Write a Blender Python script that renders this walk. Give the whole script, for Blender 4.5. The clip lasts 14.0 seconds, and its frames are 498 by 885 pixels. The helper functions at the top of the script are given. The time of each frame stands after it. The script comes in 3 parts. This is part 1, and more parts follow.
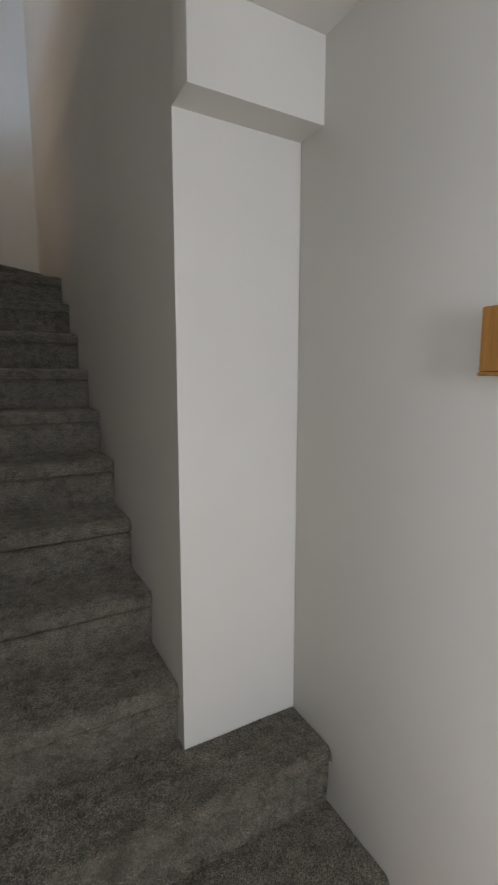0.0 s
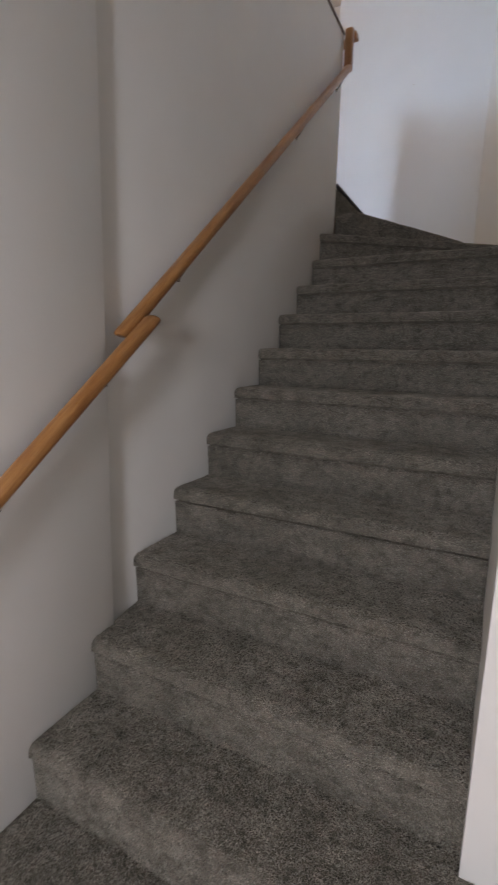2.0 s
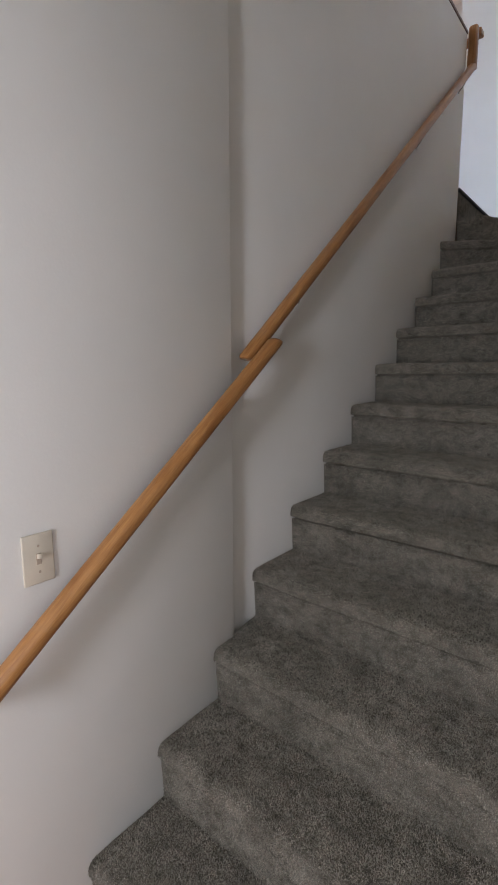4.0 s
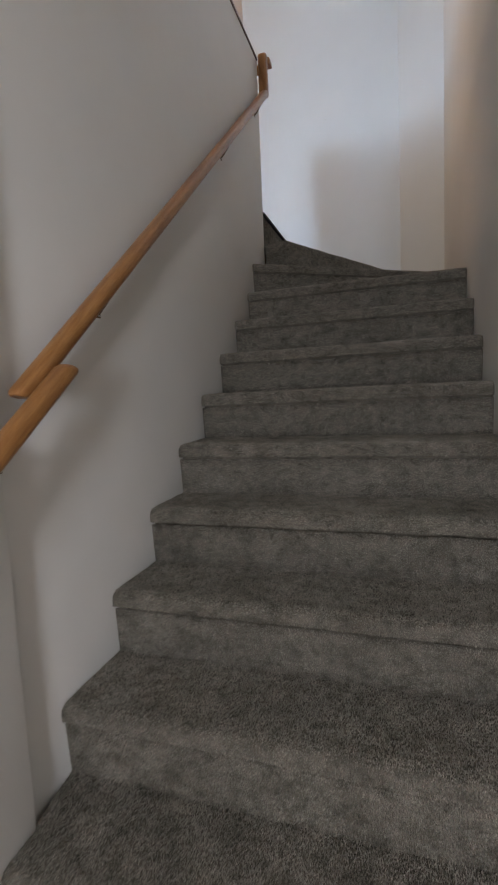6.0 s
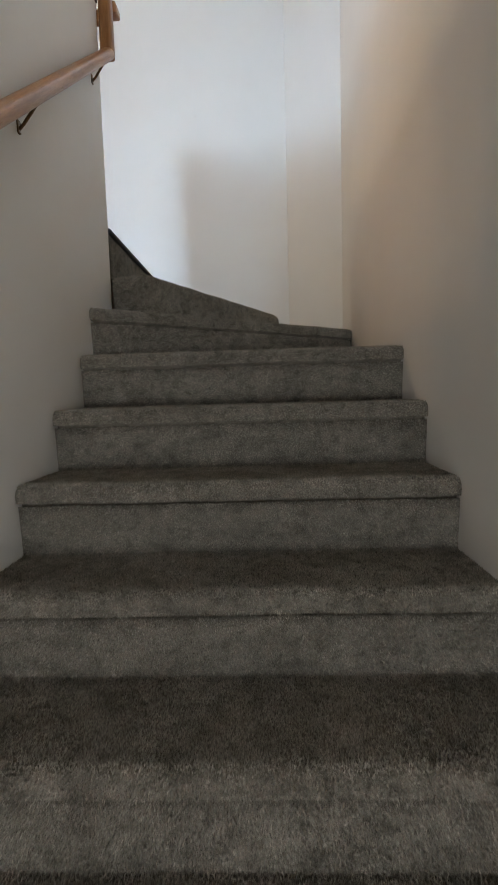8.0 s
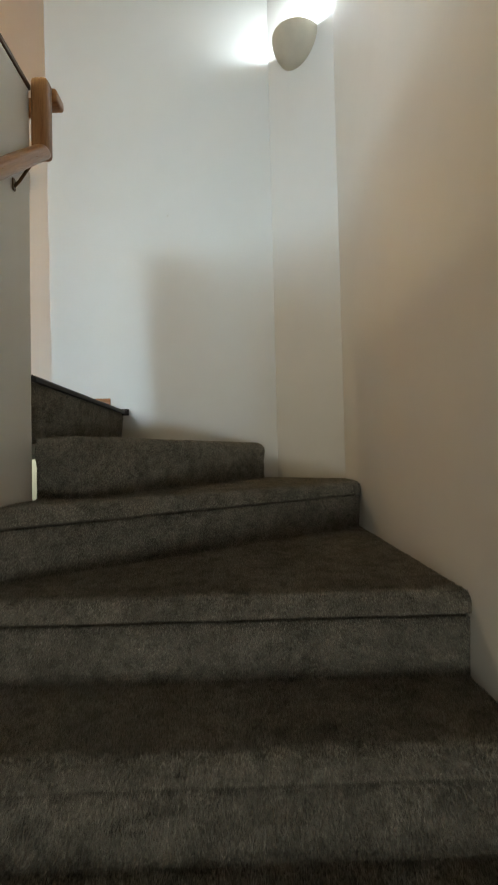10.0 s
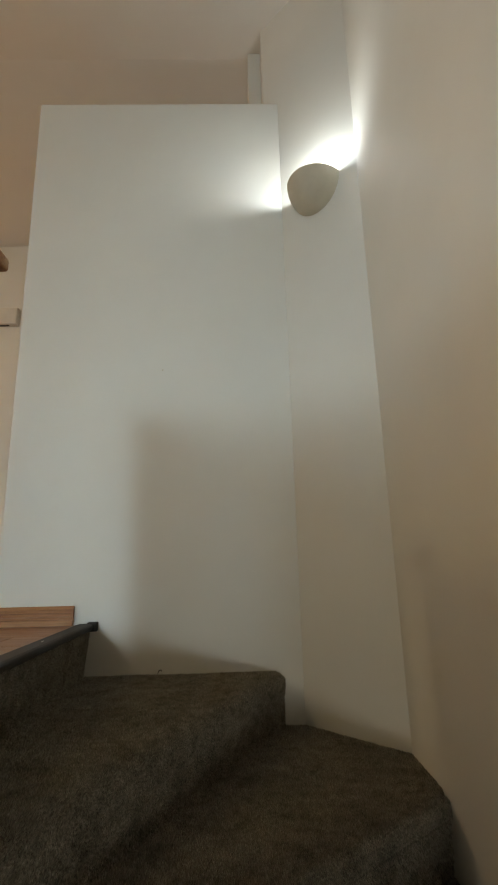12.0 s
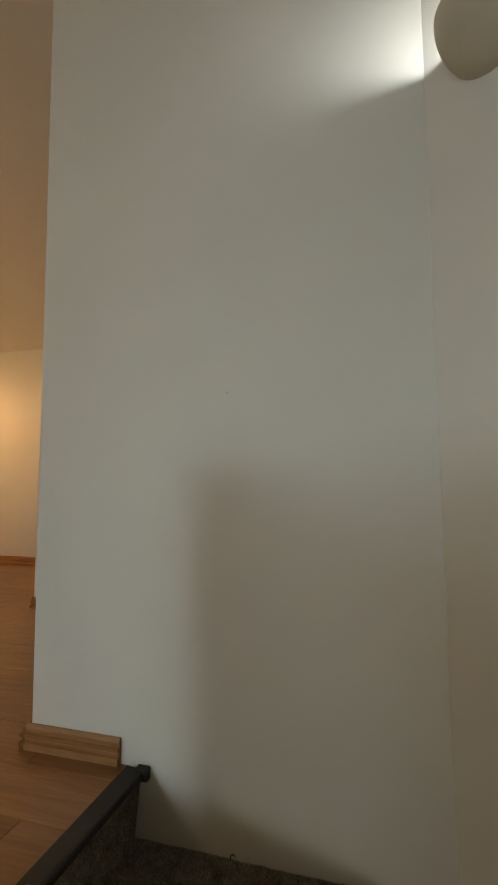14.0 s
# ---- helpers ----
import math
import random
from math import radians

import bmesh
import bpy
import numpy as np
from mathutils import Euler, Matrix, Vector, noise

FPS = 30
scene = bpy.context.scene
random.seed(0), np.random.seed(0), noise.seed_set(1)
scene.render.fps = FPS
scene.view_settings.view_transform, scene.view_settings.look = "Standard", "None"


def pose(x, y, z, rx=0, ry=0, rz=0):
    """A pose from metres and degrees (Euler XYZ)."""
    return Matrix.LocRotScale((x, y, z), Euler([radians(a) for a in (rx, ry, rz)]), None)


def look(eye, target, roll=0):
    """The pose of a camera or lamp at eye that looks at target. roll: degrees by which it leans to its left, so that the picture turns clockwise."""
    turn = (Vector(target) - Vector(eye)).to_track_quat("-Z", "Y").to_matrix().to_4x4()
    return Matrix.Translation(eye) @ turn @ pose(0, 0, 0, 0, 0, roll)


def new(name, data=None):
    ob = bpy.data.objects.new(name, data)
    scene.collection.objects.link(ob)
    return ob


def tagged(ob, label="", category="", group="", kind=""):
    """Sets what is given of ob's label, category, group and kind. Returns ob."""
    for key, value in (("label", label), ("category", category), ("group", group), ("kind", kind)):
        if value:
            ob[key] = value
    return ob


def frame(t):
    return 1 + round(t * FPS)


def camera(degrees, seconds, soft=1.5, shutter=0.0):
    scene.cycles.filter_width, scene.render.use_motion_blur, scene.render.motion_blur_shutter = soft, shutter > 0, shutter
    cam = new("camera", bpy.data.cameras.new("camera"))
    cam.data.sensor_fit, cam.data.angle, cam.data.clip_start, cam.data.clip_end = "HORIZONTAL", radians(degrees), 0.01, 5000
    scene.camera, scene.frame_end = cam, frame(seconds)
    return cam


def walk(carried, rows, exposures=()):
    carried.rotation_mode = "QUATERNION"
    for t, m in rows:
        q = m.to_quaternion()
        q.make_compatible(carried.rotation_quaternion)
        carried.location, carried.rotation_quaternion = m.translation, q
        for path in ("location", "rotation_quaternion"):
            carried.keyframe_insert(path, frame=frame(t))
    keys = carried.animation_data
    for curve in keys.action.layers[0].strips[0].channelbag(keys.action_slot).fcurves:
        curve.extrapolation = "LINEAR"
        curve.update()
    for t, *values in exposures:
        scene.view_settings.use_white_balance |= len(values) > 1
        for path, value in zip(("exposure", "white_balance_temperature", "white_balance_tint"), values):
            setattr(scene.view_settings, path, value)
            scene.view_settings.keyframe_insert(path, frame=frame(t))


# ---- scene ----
cam = camera(56.0, 14.0, 1.5, 0.25)
PATH = [
    (0, (0.025, 0.197, 1.082), (0.985, 1.929, 0.804), 0.0),
    (0.3, (0.037, 0.211, 1.073), (0.816, 2.029, 0.78), 0.1),
    (0.5, (0.061, 0.227, 1.065), (0.709, 2.096, 0.772), -0.0),
    (1, (0.185, 0.348, 1.064), (0.399, 2.31, 0.744), -0.2),
    (1.5, (0.346, 0.441, 1.074), (0.011, 2.386, 0.753), 0.2),
    (2, (0.416, 0.431, 1.064), (-0.484, 2.182, 0.713), 1.4),
    (2.5, (0.417, 0.384, 1.062), (-0.797, 1.935, 0.713), 0.8),
    (2.7, (0.423, 0.378, 1.044), (-0.901, 1.839, 0.71), 0.2),
    (5, (0.264, 0.469, 1.116), (-0.792, 2.151, 0.882), -2.2),
    (5.5, (0.187, 0.562, 1.108), (-0.624, 2.378, 0.891), -2.5),
    (6, (0.144, 0.766, 1.104), (-0.473, 2.658, 0.906), -2.6),
    (6.5, (0.078, 1.006, 1.119), (-0.342, 2.953, 0.936), -2.6),
    (7, (0.0, 1.293, 1.206), (-0.239, 3.269, 1.013), -2.5),
    (7.5, (-0.023, 1.503, 1.354), (-0.117, 3.492, 1.167), -2.1),
    (8, (-0.024, 1.685, 1.506), (-0.088, 3.676, 1.323), -1.6),
    (8.2, (-0.03, 1.747, 1.547), (-0.087, 3.738, 1.366), -1.6),
    (10.5, (-0.027, 2.441, 2.117), (0.011, 4.43, 2.326), -1.3),
    (11, (-0.026, 2.578, 2.248), (-0.014, 4.544, 2.618), -1.1),
    (11.5, (-0.07, 2.723, 2.343), (-0.042, 4.672, 2.793), -1.1),
    (12, (-0.067, 2.856, 2.466), (-0.028, 4.796, 2.95), -1.3),
    (12.5, (-0.062, 3.037, 2.595), (-0.142, 4.977, 3.074), -0.6),
    (13, (-0.072, 3.201, 2.699), (-0.273, 5.151, 3.097), -0.6),
    (13.5, (-0.049, 3.36, 2.845), (-0.374, 5.312, 3.133), -0.9),
    (14, (0.029, 3.544, 3.018), (-0.53, 5.454, 3.21), -0.2),
]
EXPOSURES = [(0, -.2, 6600, 8), (1, -.06, 6550, 10), (1.5, .05, 6650, 14), (2, .38, 6650, 16), (2.5, .52, 6300, 14), (5, .42, 6650, 14), (6.5, .62, 6600, 12), (8.2, .93, 6850, 8), (10.5, .42, 7700, 0), (11.5, .15, 8250, 1), (12.5, -.08, 8600, 3), (14, -.48, 9000, 4)]
walk(cam, [(t, look(eye, target, roll)) for t, eye, target, roll in PATH], EXPOSURES)

# ---------------------------------------------------------------- light
scene.view_settings.exposure = 0.0
world = bpy.data.worlds.new("world")
scene.world = world
world.use_nodes = True
wn = world.node_tree
sky = wn.nodes.new("ShaderNodeTexSky")
sky.sky_type, sky.sun_disc = "NISHITA", False
sky.sun_elevation, sky.sun_rotation = radians(38), radians(150)
wn.links.new(sky.outputs[0], wn.nodes["Background"].inputs[0])
wn.nodes["Background"].inputs[1].default_value = 0.1


def area(name, m, w, h, watts, colour, spread=180):
    d = bpy.data.lights.new(name, "AREA")
    d.shape, d.size, d.size_y, d.energy, d.color, d.spread = "RECTANGLE", w, h, watts, colour, radians(spread)
    ob = new(name, d)
    ob.matrix_world = m
    return ob


def bulb(name, at, watts, colour, radius):
    d = bpy.data.lights.new(name, "POINT")
    d.energy, d.color, d.shadow_soft_size = watts, colour, radius
    ob = new(name, d)
    ob.location = at
    return ob


DAY = (0.53, 0.72, 1.0)
DAY_LOW = (0.84, 0.89, 1.0)
# daylight in the openings of the upper window and of the windows of the lower hall
area("window_light", look((-2.25, -2.93, 3.45), (-0.4, 4.8, 1.5)), 0.70, 0.9, 22, DAY, 65)
area("window_light_narrow", look((-1.07, -2.93, 3.45), (-0.4, 4.8, 1.5)), 0.28, 0.9, 5, DAY, 65)
area("window_light_west", look((-5.02, -2.0, 3.45), (0.45, 3.2, 2.4)), 1.3, 1.0, 16, DAY, 75)
area("hall_light_south", look((0.30, -1.62, 1.15), (0.05, 2.0, 0.2)), 0.42, 0.8, 36, DAY_LOW)
area("hall_light_east", look((2.88, -0.85, 0.95), (-1.0, 0.6, 0.4)), 1.2, 1.4, 14, DAY_LOW)
area("hall_light_west", look((-2.88, -0.85, 0.95), (1.0, 0.6, 0.6)), 1.2, 1.4, 34, DAY_LOW)
# the lamps
bulb("sconce_bulb", (0.258, 4.556, 4.126), 7.0, (0.64, 0.76, 1.0), 0.026)
bulb("room_bulb", (-2.9, 2.7, 4.55), 34, (1.0, 0.82, 0.60), 0.09)
bulb("hall_bulb", (-3.4, 5.35, 4.30), 26, (1.0, 0.64, 0.42), 0.09)
bulb("far_room_bulb", (-4.35, 6.85, 4.0), 30, (1.0, 0.57, 0.29), 0.08)

# ---------------------------------------------------------------- materials


class Nodes:
    def __init__(self, name):
        self.m = bpy.data.materials.new(name)
        self.m.use_nodes = True
        self.t = self.m.node_tree
        self.b = self.t.nodes["Principled BSDF"]

    def add(self, kind, **values):
        n = self.t.nodes.new(kind)
        for k, v in values.items():
            n.inputs[k.replace("_", " ")].default_value = v
        return n

    def link(self, a, b):
        self.t.links.new(a, b)

    def coords(self, scale=(1, 1, 1), space="Object"):
        tc = self.add("ShaderNodeTexCoord")
        mp = self.add("ShaderNodeMapping")
        mp.inputs["Scale"].default_value = scale
        self.link(tc.outputs[space], mp.inputs[0])
        return mp.outputs[0]

    def noise(self, at, scale, detail=3.0, rough=0.5):
        n = self.add("ShaderNodeTexNoise", Scale=scale, Detail=detail, Roughness=rough)
        self.link(at, n.inputs["Vector"])
        return n.outputs["Fac"]

    def ramp(self, fac, stops):
        r = self.add("ShaderNodeValToRGB")
        e = r.color_ramp.elements
        while len(e) < len(stops):
            e.new(0.5)
        for el, (p, c) in zip(e, stops):
            el.position, el.color = p, (*c, 1) if len(c) == 3 else c
        self.link(fac, r.inputs[0])
        return r.outputs[0]

    def mix(self, kind, fac, a, b):
        n = self.t.nodes.new("ShaderNodeMix")
        n.data_type, n.blend_type = "RGBA", kind
        for val, sock in ((fac, n.inputs[0]), (a, n.inputs[6]), (b, n.inputs[7])):
            if hasattr(val, "is_linked"):
                self.link(val, sock)
            else:
                sock.default_value = (*val, 1) if isinstance(val, tuple) else val
        return n.outputs[2]

    def bump(self, height, strength, dist, below=None):
        n = self.add("ShaderNodeBump", Strength=strength, Distance=dist)
        self.link(height, n.inputs["Height"])
        if below is not None:
            self.link(below, n.inputs["Normal"])
        return n.outputs[0]

    def done(self, colour=None, rough=0.5, normal=None, metal=0.0, spec=0.5):
        if colour is not None:
            if isinstance(colour, tuple):
                self.b.inputs["Base Color"].default_value = (*colour, 1)
            else:
                self.link(colour, self.b.inputs["Base Color"])
        if hasattr(rough, "is_linked"):
            self.link(rough, self.b.inputs["Roughness"])
        else:
            self.b.inputs["Roughness"].default_value = rough
        self.b.inputs["Metallic"].default_value = metal
        self.b.inputs["Specular IOR Level"].default_value = spec
        if normal is not None:
            self.link(normal, self.b.inputs["Normal"])
        return self.m


def paint(name, colour, rough=0.55):
    n = Nodes(name)
    at = n.coords()
    big = n.noise(at, 1.3, 4, 0.6)
    fine = n.noise(at, 140, 3, 0.6)
    mid = n.noise(at, 22, 3, 0.55)
    dark = tuple(c * 0.93 for c in colour)
    c = n.ramp(big, [(0.3, dark), (0.7, colour)])
    scuff = n.ramp(n.noise(at, 7, 6, 0.7), [(0.68, (1, 1, 1)), (0.8, (0.95, 0.94, 0.93))])
    c = n.mix("MULTIPLY", 1.0, c, scuff)
    nb = n.bump(mid, 0.12, 0.004)
    nb = n.bump(fine, 0.16, 0.0015, nb)
    return n.done(c, rough, nb, spec=0.35)


def wood(name, dark, light, axis="x", rough=0.32, scale=1.0, vary=False):
    n = Nodes(name)
    k = {"x": (1.2, 14, 14), "y": (14, 1.2, 14), "z": (14, 14, 1.2)}[axis]
    at = n.coords(tuple(v * scale for v in k))
    if vary:
        oi = n.add("ShaderNodeObjectInfo")
        sh = n.add("ShaderNodeVectorMath")
        sh.operation = "MULTIPLY_ADD"
        n.link(oi.outputs["Random"], sh.inputs[0])
        sh.inputs[1].default_value = (40, 23, 31)
        n.link(at, sh.inputs[2])
        at = sh.outputs[0]
    g = n.noise(at, 2.2, 6, 0.65)
    f = n.noise(at, 11, 4, 0.7)
    c = n.ramp(g, [(0.3, dark), (0.52, tuple((a + b) / 2 for a, b in zip(dark, light))), (0.72, light)])
    c = n.mix("MULTIPLY", 0.6, c, n.ramp(f, [(0.35, (0.72, 0.66, 0.6)), (0.6, (1, 1, 1))]))
    if vary:
        hs = n.add("ShaderNodeHueSaturation")
        mr = n.add("ShaderNodeMapRange", To_Min=0.86, To_Max=1.12)
        n.link(oi.outputs["Random"], mr.inputs[0])
        n.link(mr.outputs[0], hs.inputs["Value"])
        n.link(c, hs.inputs["Color"])
        c = hs.outputs[0]
    r = n.ramp(f, [(0.3, (rough + 0.12,) * 3), (0.7, (rough,) * 3)])
    return n.done(c, r, n.bump(f, 0.12, 0.002), spec=0.45)


def plain(name, colour, rough=0.4, metal=0.0, grain=60, depth=0.08):
    n = Nodes(name)
    at = n.coords()
    g = n.noise(at, grain, 3, 0.6)
    c = n.ramp(n.noise(at, 9, 4, 0.6), [(0.3, tuple(v * 0.85 for v in colour)), (0.7, colour)])
    return n.done(c, rough, n.bump(g, depth, 0.001), metal)


def carpet(name, pile=False):
    n = Nodes(name)
    at = n.coords(space="Object")
    wide = n.noise(at, 3.2, 3, 0.6)
    blot = n.noise(at, 11, 6, 0.7)
    matted = n.noise(n.coords((1, 1, 1.3)), 30, 5, 0.65)
    fine = n.noise(at, 260, 3, 0.75)
    c = n.ramp(fine, [(0.30, (0.203, 0.192, 0.155)), (0.5, (0.328, 0.310, 0.258)), (0.70, (0.468, 0.444, 0.376))])
    c = n.mix("MULTIPLY", 1.0, c, n.ramp(wide, [(0.35, (0.90, 0.90, 0.88)), (0.65, (1.06, 1.05, 1.05))]))
    c = n.mix("MULTIPLY", 1.0, c, n.ramp(blot, [(0.34, (0.74, 0.73, 0.71)), (0.50, (0.97, 0.97, 0.97)), (0.68, (1.16, 1.15, 1.14))]))
    c = n.mix("MULTIPLY", 1.0, c, n.ramp(matted, [(0.36, (0.70, 0.69, 0.67)), (0.49, (1, 1, 1)), (0.66, (1.16, 1.10, 1.10))]))
    if pile:
        geo = n.add("ShaderNodeNewGeometry")
        c = n.mix("MULTIPLY", 1.0, c, n.ramp(geo.outputs["Random Per Island"], [(0.0, (0.68, 0.67, 0.65)), (0.5, (0.98, 0.97, 0.96)), (1.0, (1.30, 1.30, 1.29))]))
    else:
        # shade between the fibres and in the lip crease, darkened into the base colour
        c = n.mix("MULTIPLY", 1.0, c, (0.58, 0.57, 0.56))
    nb = n.bump(n.noise(at, 420, 2, 0.6), 0.9, 0.004, n.bump(blot, 0.3, 0.006))
    n.b.inputs["Sheen Weight"].default_value = 0.15 if pile else 0.0
    n.b.inputs["Sheen Roughness"].default_value = 0.5
    return n.done(c, 0.95, nb, spec=0.1)


M_WALL = paint("wall_paint", (0.72, 0.71, 0.665))
M_WHITE = paint("ceiling_paint", (0.78, 0.765, 0.73), 0.7)
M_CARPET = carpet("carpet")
M_PILE = carpet("carpet_pile", True)
M_OAK = wood("oak_rail", (0.25, 0.10, 0.028), (0.50, 0.255, 0.09), "x", 0.26, 1.6)
M_OAK_V = wood("oak_upright", (0.22, 0.095, 0.032), (0.41, 0.21, 0.082), "z", 0.28, 1.6)
M_BASE = wood("oak_baseboard", (0.26, 0.108, 0.040), (0.42, 0.210, 0.088), "x", 0.38, 1.0)
M_PLANK = wood("laminate_plank", (0.19, 0.085, 0.034), (0.32, 0.160, 0.068), "x", 0.31, 0.6, True)
M_CAP = plain("dark_wood_cap", (0.085, 0.050, 0.028), 0.45)
M_NOSE = plain("dark_vinyl", (0.014, 0.012, 0.011), 0.65, 0.0, 120, 0.15)
M_BRONZE = plain("bronze", (0.16, 0.105, 0.05), 0.35, 0.9)
M_STEEL = plain("screw_steel", (0.6, 0.6, 0.58), 0.3, 1.0)
M_BEIGE = plain("beige_plastic", (0.62, 0.56, 0.45), 0.38)
M_GREYBEIGE = plain("grey_beige_plastic", (0.42, 0.34, 0.26), 0.4)
M_PLASTIC = plain("white_plastic", (0.74, 0.70, 0.62), 0.4)
M_SCREEN = plain("dark_screen", (0.03, 0.035, 0.03), 0.2)
M_PLASTER = plain("sconce_plaster", (0.60, 0.54, 0.42), 0.7, 0.0, 90, 0.15)
M_CHIME = wood("varnished_box_wood", (0.34, 0.16, 0.04), (0.50, 0.26, 0.08), "z", 0.4, 1.0)

n = Nodes("lamp_glass")
n.b.inputs["Emission Color"].default_value = (1.0, 0.75, 0.45, 1)
n.b.inputs["Emission Strength"].default_value = 6.0
M_LAMP = n.done((0.9, 0.85, 0.75), 0.3)
n = Nodes("window_glass")
n.b.inputs["Transmission Weight"].default_value = 1.0
M_GLASS = n.done((1, 1, 1), 0.02)

# ---------------------------------------------------------------- mesh helpers


def solid(bm, a, b, bevel=0.0, seg=2, m=None):
    """A box between two corners, with rounded edges."""
    r = bmesh.ops.create_cube(bm, size=1)
    vs = r["verts"]
    for v in vs:
        v.co = Vector([(a[i] + b[i]) / 2 + v.co[i] * (b[i] - a[i]) for i in range(3)])
    if bevel:
        es = list({e for v in vs for e in v.link_edges})
        out = bmesh.ops.bevel(bm, geom=es, offset=bevel, segments=seg, affect="EDGES", profile=0.5)
        vs = list({v for f in out["faces"] for v in f.verts} | {v for v in vs if v.is_valid})
    if m is not None:
        bmesh.ops.transform(bm, matrix=m, verts=vs)
    return vs


def rod(bm, p, q, r, seg=12):
    p, q = Vector(p), Vector(q)
    d = q - p
    m = Matrix.Translation((p + q) / 2) @ d.to_track_quat("Z", "Y").to_matrix().to_4x4()
    return bmesh.ops.create_cone(bm, cap_ends=True, segments=seg, radius1=r, radius2=r, depth=d.length, matrix=m)["verts"]


def prism(bm, outline, z0, z1):
    """An upright solid over a plan outline (counter-clockwise)."""
    lo = [bm.verts.new((x, y, z0)) for x, y in outline]
    hi = [bm.verts.new((x, y, z1)) for x, y in outline]
    k = len(outline)
    bm.faces.new(lo[::-1])
    bm.faces.new(hi)
    for i in range(k):
        bm.faces.new((lo[i], lo[(i + 1) % k], hi[(i + 1) % k], hi[i]))


def sweep(bm, section, path, up=(0, 0, 1)):
    """A closed section (u sideways, v up) carried along straight path pieces with mitred joints."""
    rings = []
    pts = [Vector(p) for p in path]
    for i, p in enumerate(pts):
        d0 = (p - pts[i - 1]).normalized() if i else (pts[1] - p).normalized()
        d1 = (pts[i + 1] - p).normalized() if i < len(pts) - 1 else d0
        d = (d0 + d1).normalized()
        u = d.cross(Vector(up)).normalized()
        v = u.cross(d).normalized()
        k = 1 / max(0.3, d.dot(d1))
        turn_in_plan = abs(d0.cross(d1).dot(Vector(up))) > 1e-4
        rings.append([bm.verts.new(p + u * (a * (k if turn_in_plan else 1)) + v * (b * (1 if turn_in_plan else k))) for a, b in section])
    c = len(section)
    for r0, r1 in zip(rings, rings[1:]):
        for i in range(c):
            bm.faces.new((r0[i], r0[(i + 1) % c], r1[(i + 1) % c], r1[i]))
    bm.faces.new(rings[0][::-1])
    bm.faces.new(rings[-1])


def rounded(w, h, r, seg=4):
    """A rounded rectangle as a list of points."""
    out = []
    for cx, cy, a0 in ((w / 2 - r, h / 2 - r, 0), (-w / 2 + r, h / 2 - r, 90), (-w / 2 + r, -h / 2 + r, 180), (w / 2 - r, -h / 2 + r, 270)):
        for i in range(seg + 1):
            a = radians(a0 + 90 * i / seg)
            out.append((cx + r * math.cos(a), cy + r * math.sin(a)))
    return out


def finish(bm, material, name, smooth=False):
    bmesh.ops.recalc_face_normals(bm, faces=bm.faces)
    me = bpy.data.meshes.new(name)
    bm.to_mesh(me)
    bm.free()
    me.materials.append(material)
    if smooth:
        me.polygons.foreach_set("use_smooth", [p.area < 0.02 for p in me.polygons])
        me.set_sharp_from_angle(angle=radians(40))
    return me


def part(name, bm, material, parent, label="", smooth=False, kind=""):
    ob = new(name, finish(bm, material, name, smooth))
    ob.parent = parent
    return tagged(ob, label, "", "", kind)


def thing(name, label, category, at=None, kind="", group=""):
    ob = new(name)
    ob.empty_display_size = 0.05
    if at is not None:
        ob.matrix_world = at
    return tagged(ob, label, category, group, kind)


def structure(name, bm, material, label, category="wall", smooth=False):
    return tagged(new(name, finish(bm, material, name, smooth)), label, category, "", "structure")


# ---------------------------------------------------------------- plan
R, RUN, Y0 = 0.186, 0.2385, 1.162      # riser, going, front of the tread at level 0
XL, XL2, XR, XR2 = -0.655, -0.622, 0.457, 0.838
Z_LOW, Z_UP = -2 * R, 12 * R
Y_FACE, Y_HEAD, Y_JOG, Y_END = 1.365, 1.260, 1.503, 3.705
Y_PANEL, X_PANEL = 4.806, -1.050
Z_CEIL_LOW, Z_CEIL = 1.942, 5.385
CAP = 3.128
Y_FAR, Y_FAR2, Y_BACK = 6.20, 7.70, -3.0


def slope(y):
    return Z_CEIL - max(0.0, y - 5.03) * 0.318


def wall(name, a, b, label, bevel=0.004):
    bm = bmesh.new()
    solid(bm, a, b, bevel, 2)
    return structure(name, bm, M_WALL, label, smooth=True)


# ---------------------------------------------------------------- structure
wall("wall_west_low", (XL2 - 0.12, 0.30, Z_LOW - 0.1), (XL2, Y_JOG, CAP - 0.018), "off-white painted wall beside the lower steps", 0.007)
wall("wall_west_stair", (XL - 0.11, Y_JOG - 0.03, -0.6), (XL, Y_END, CAP - 0.018), "off-white half wall between stair flight and upper floor")
wall("wall_south_stair", (XL2 + 0.001, 0.30, Z_CEIL_LOW + 0.016), (XR, 0.42, CAP - 0.018), "off-white half wall closing the stairwell opening")
wall("wall_east_well", (XR, 0.30, Z_CEIL_LOW + 0.016), (XR + 0.11, Y_HEAD - 0.001, 5.5), "painted side wall above the lower hall ceiling")
bm = bmesh.new()
side = [(Y_FACE, -0.6), (4.52, -0.6), (4.52, 5.55), (Y_HEAD, 5.55), (Y_HEAD, 1.730), (Y_FACE, 1.730)]
near = [bm.verts.new((XR, y, z)) for y, z in side]
away = [bm.verts.new((XR2 + 0.1, y, z)) for y, z in side]
bm.faces.new(near)
bm.faces.new(away[::-1])
for i in range(6):
    bm.faces.new((near[i], away[i], away[(i + 1) % 6], near[(i + 1) % 6]))
edges = [e for e in bm.edges if all(abs(v.co.x - XR) < 1e-6 and v.co.y < 2 for v in e.verts)]
bmesh.ops.bevel(bm, geom=edges, offset=0.004, segments=2, affect="EDGES", profile=0.5)
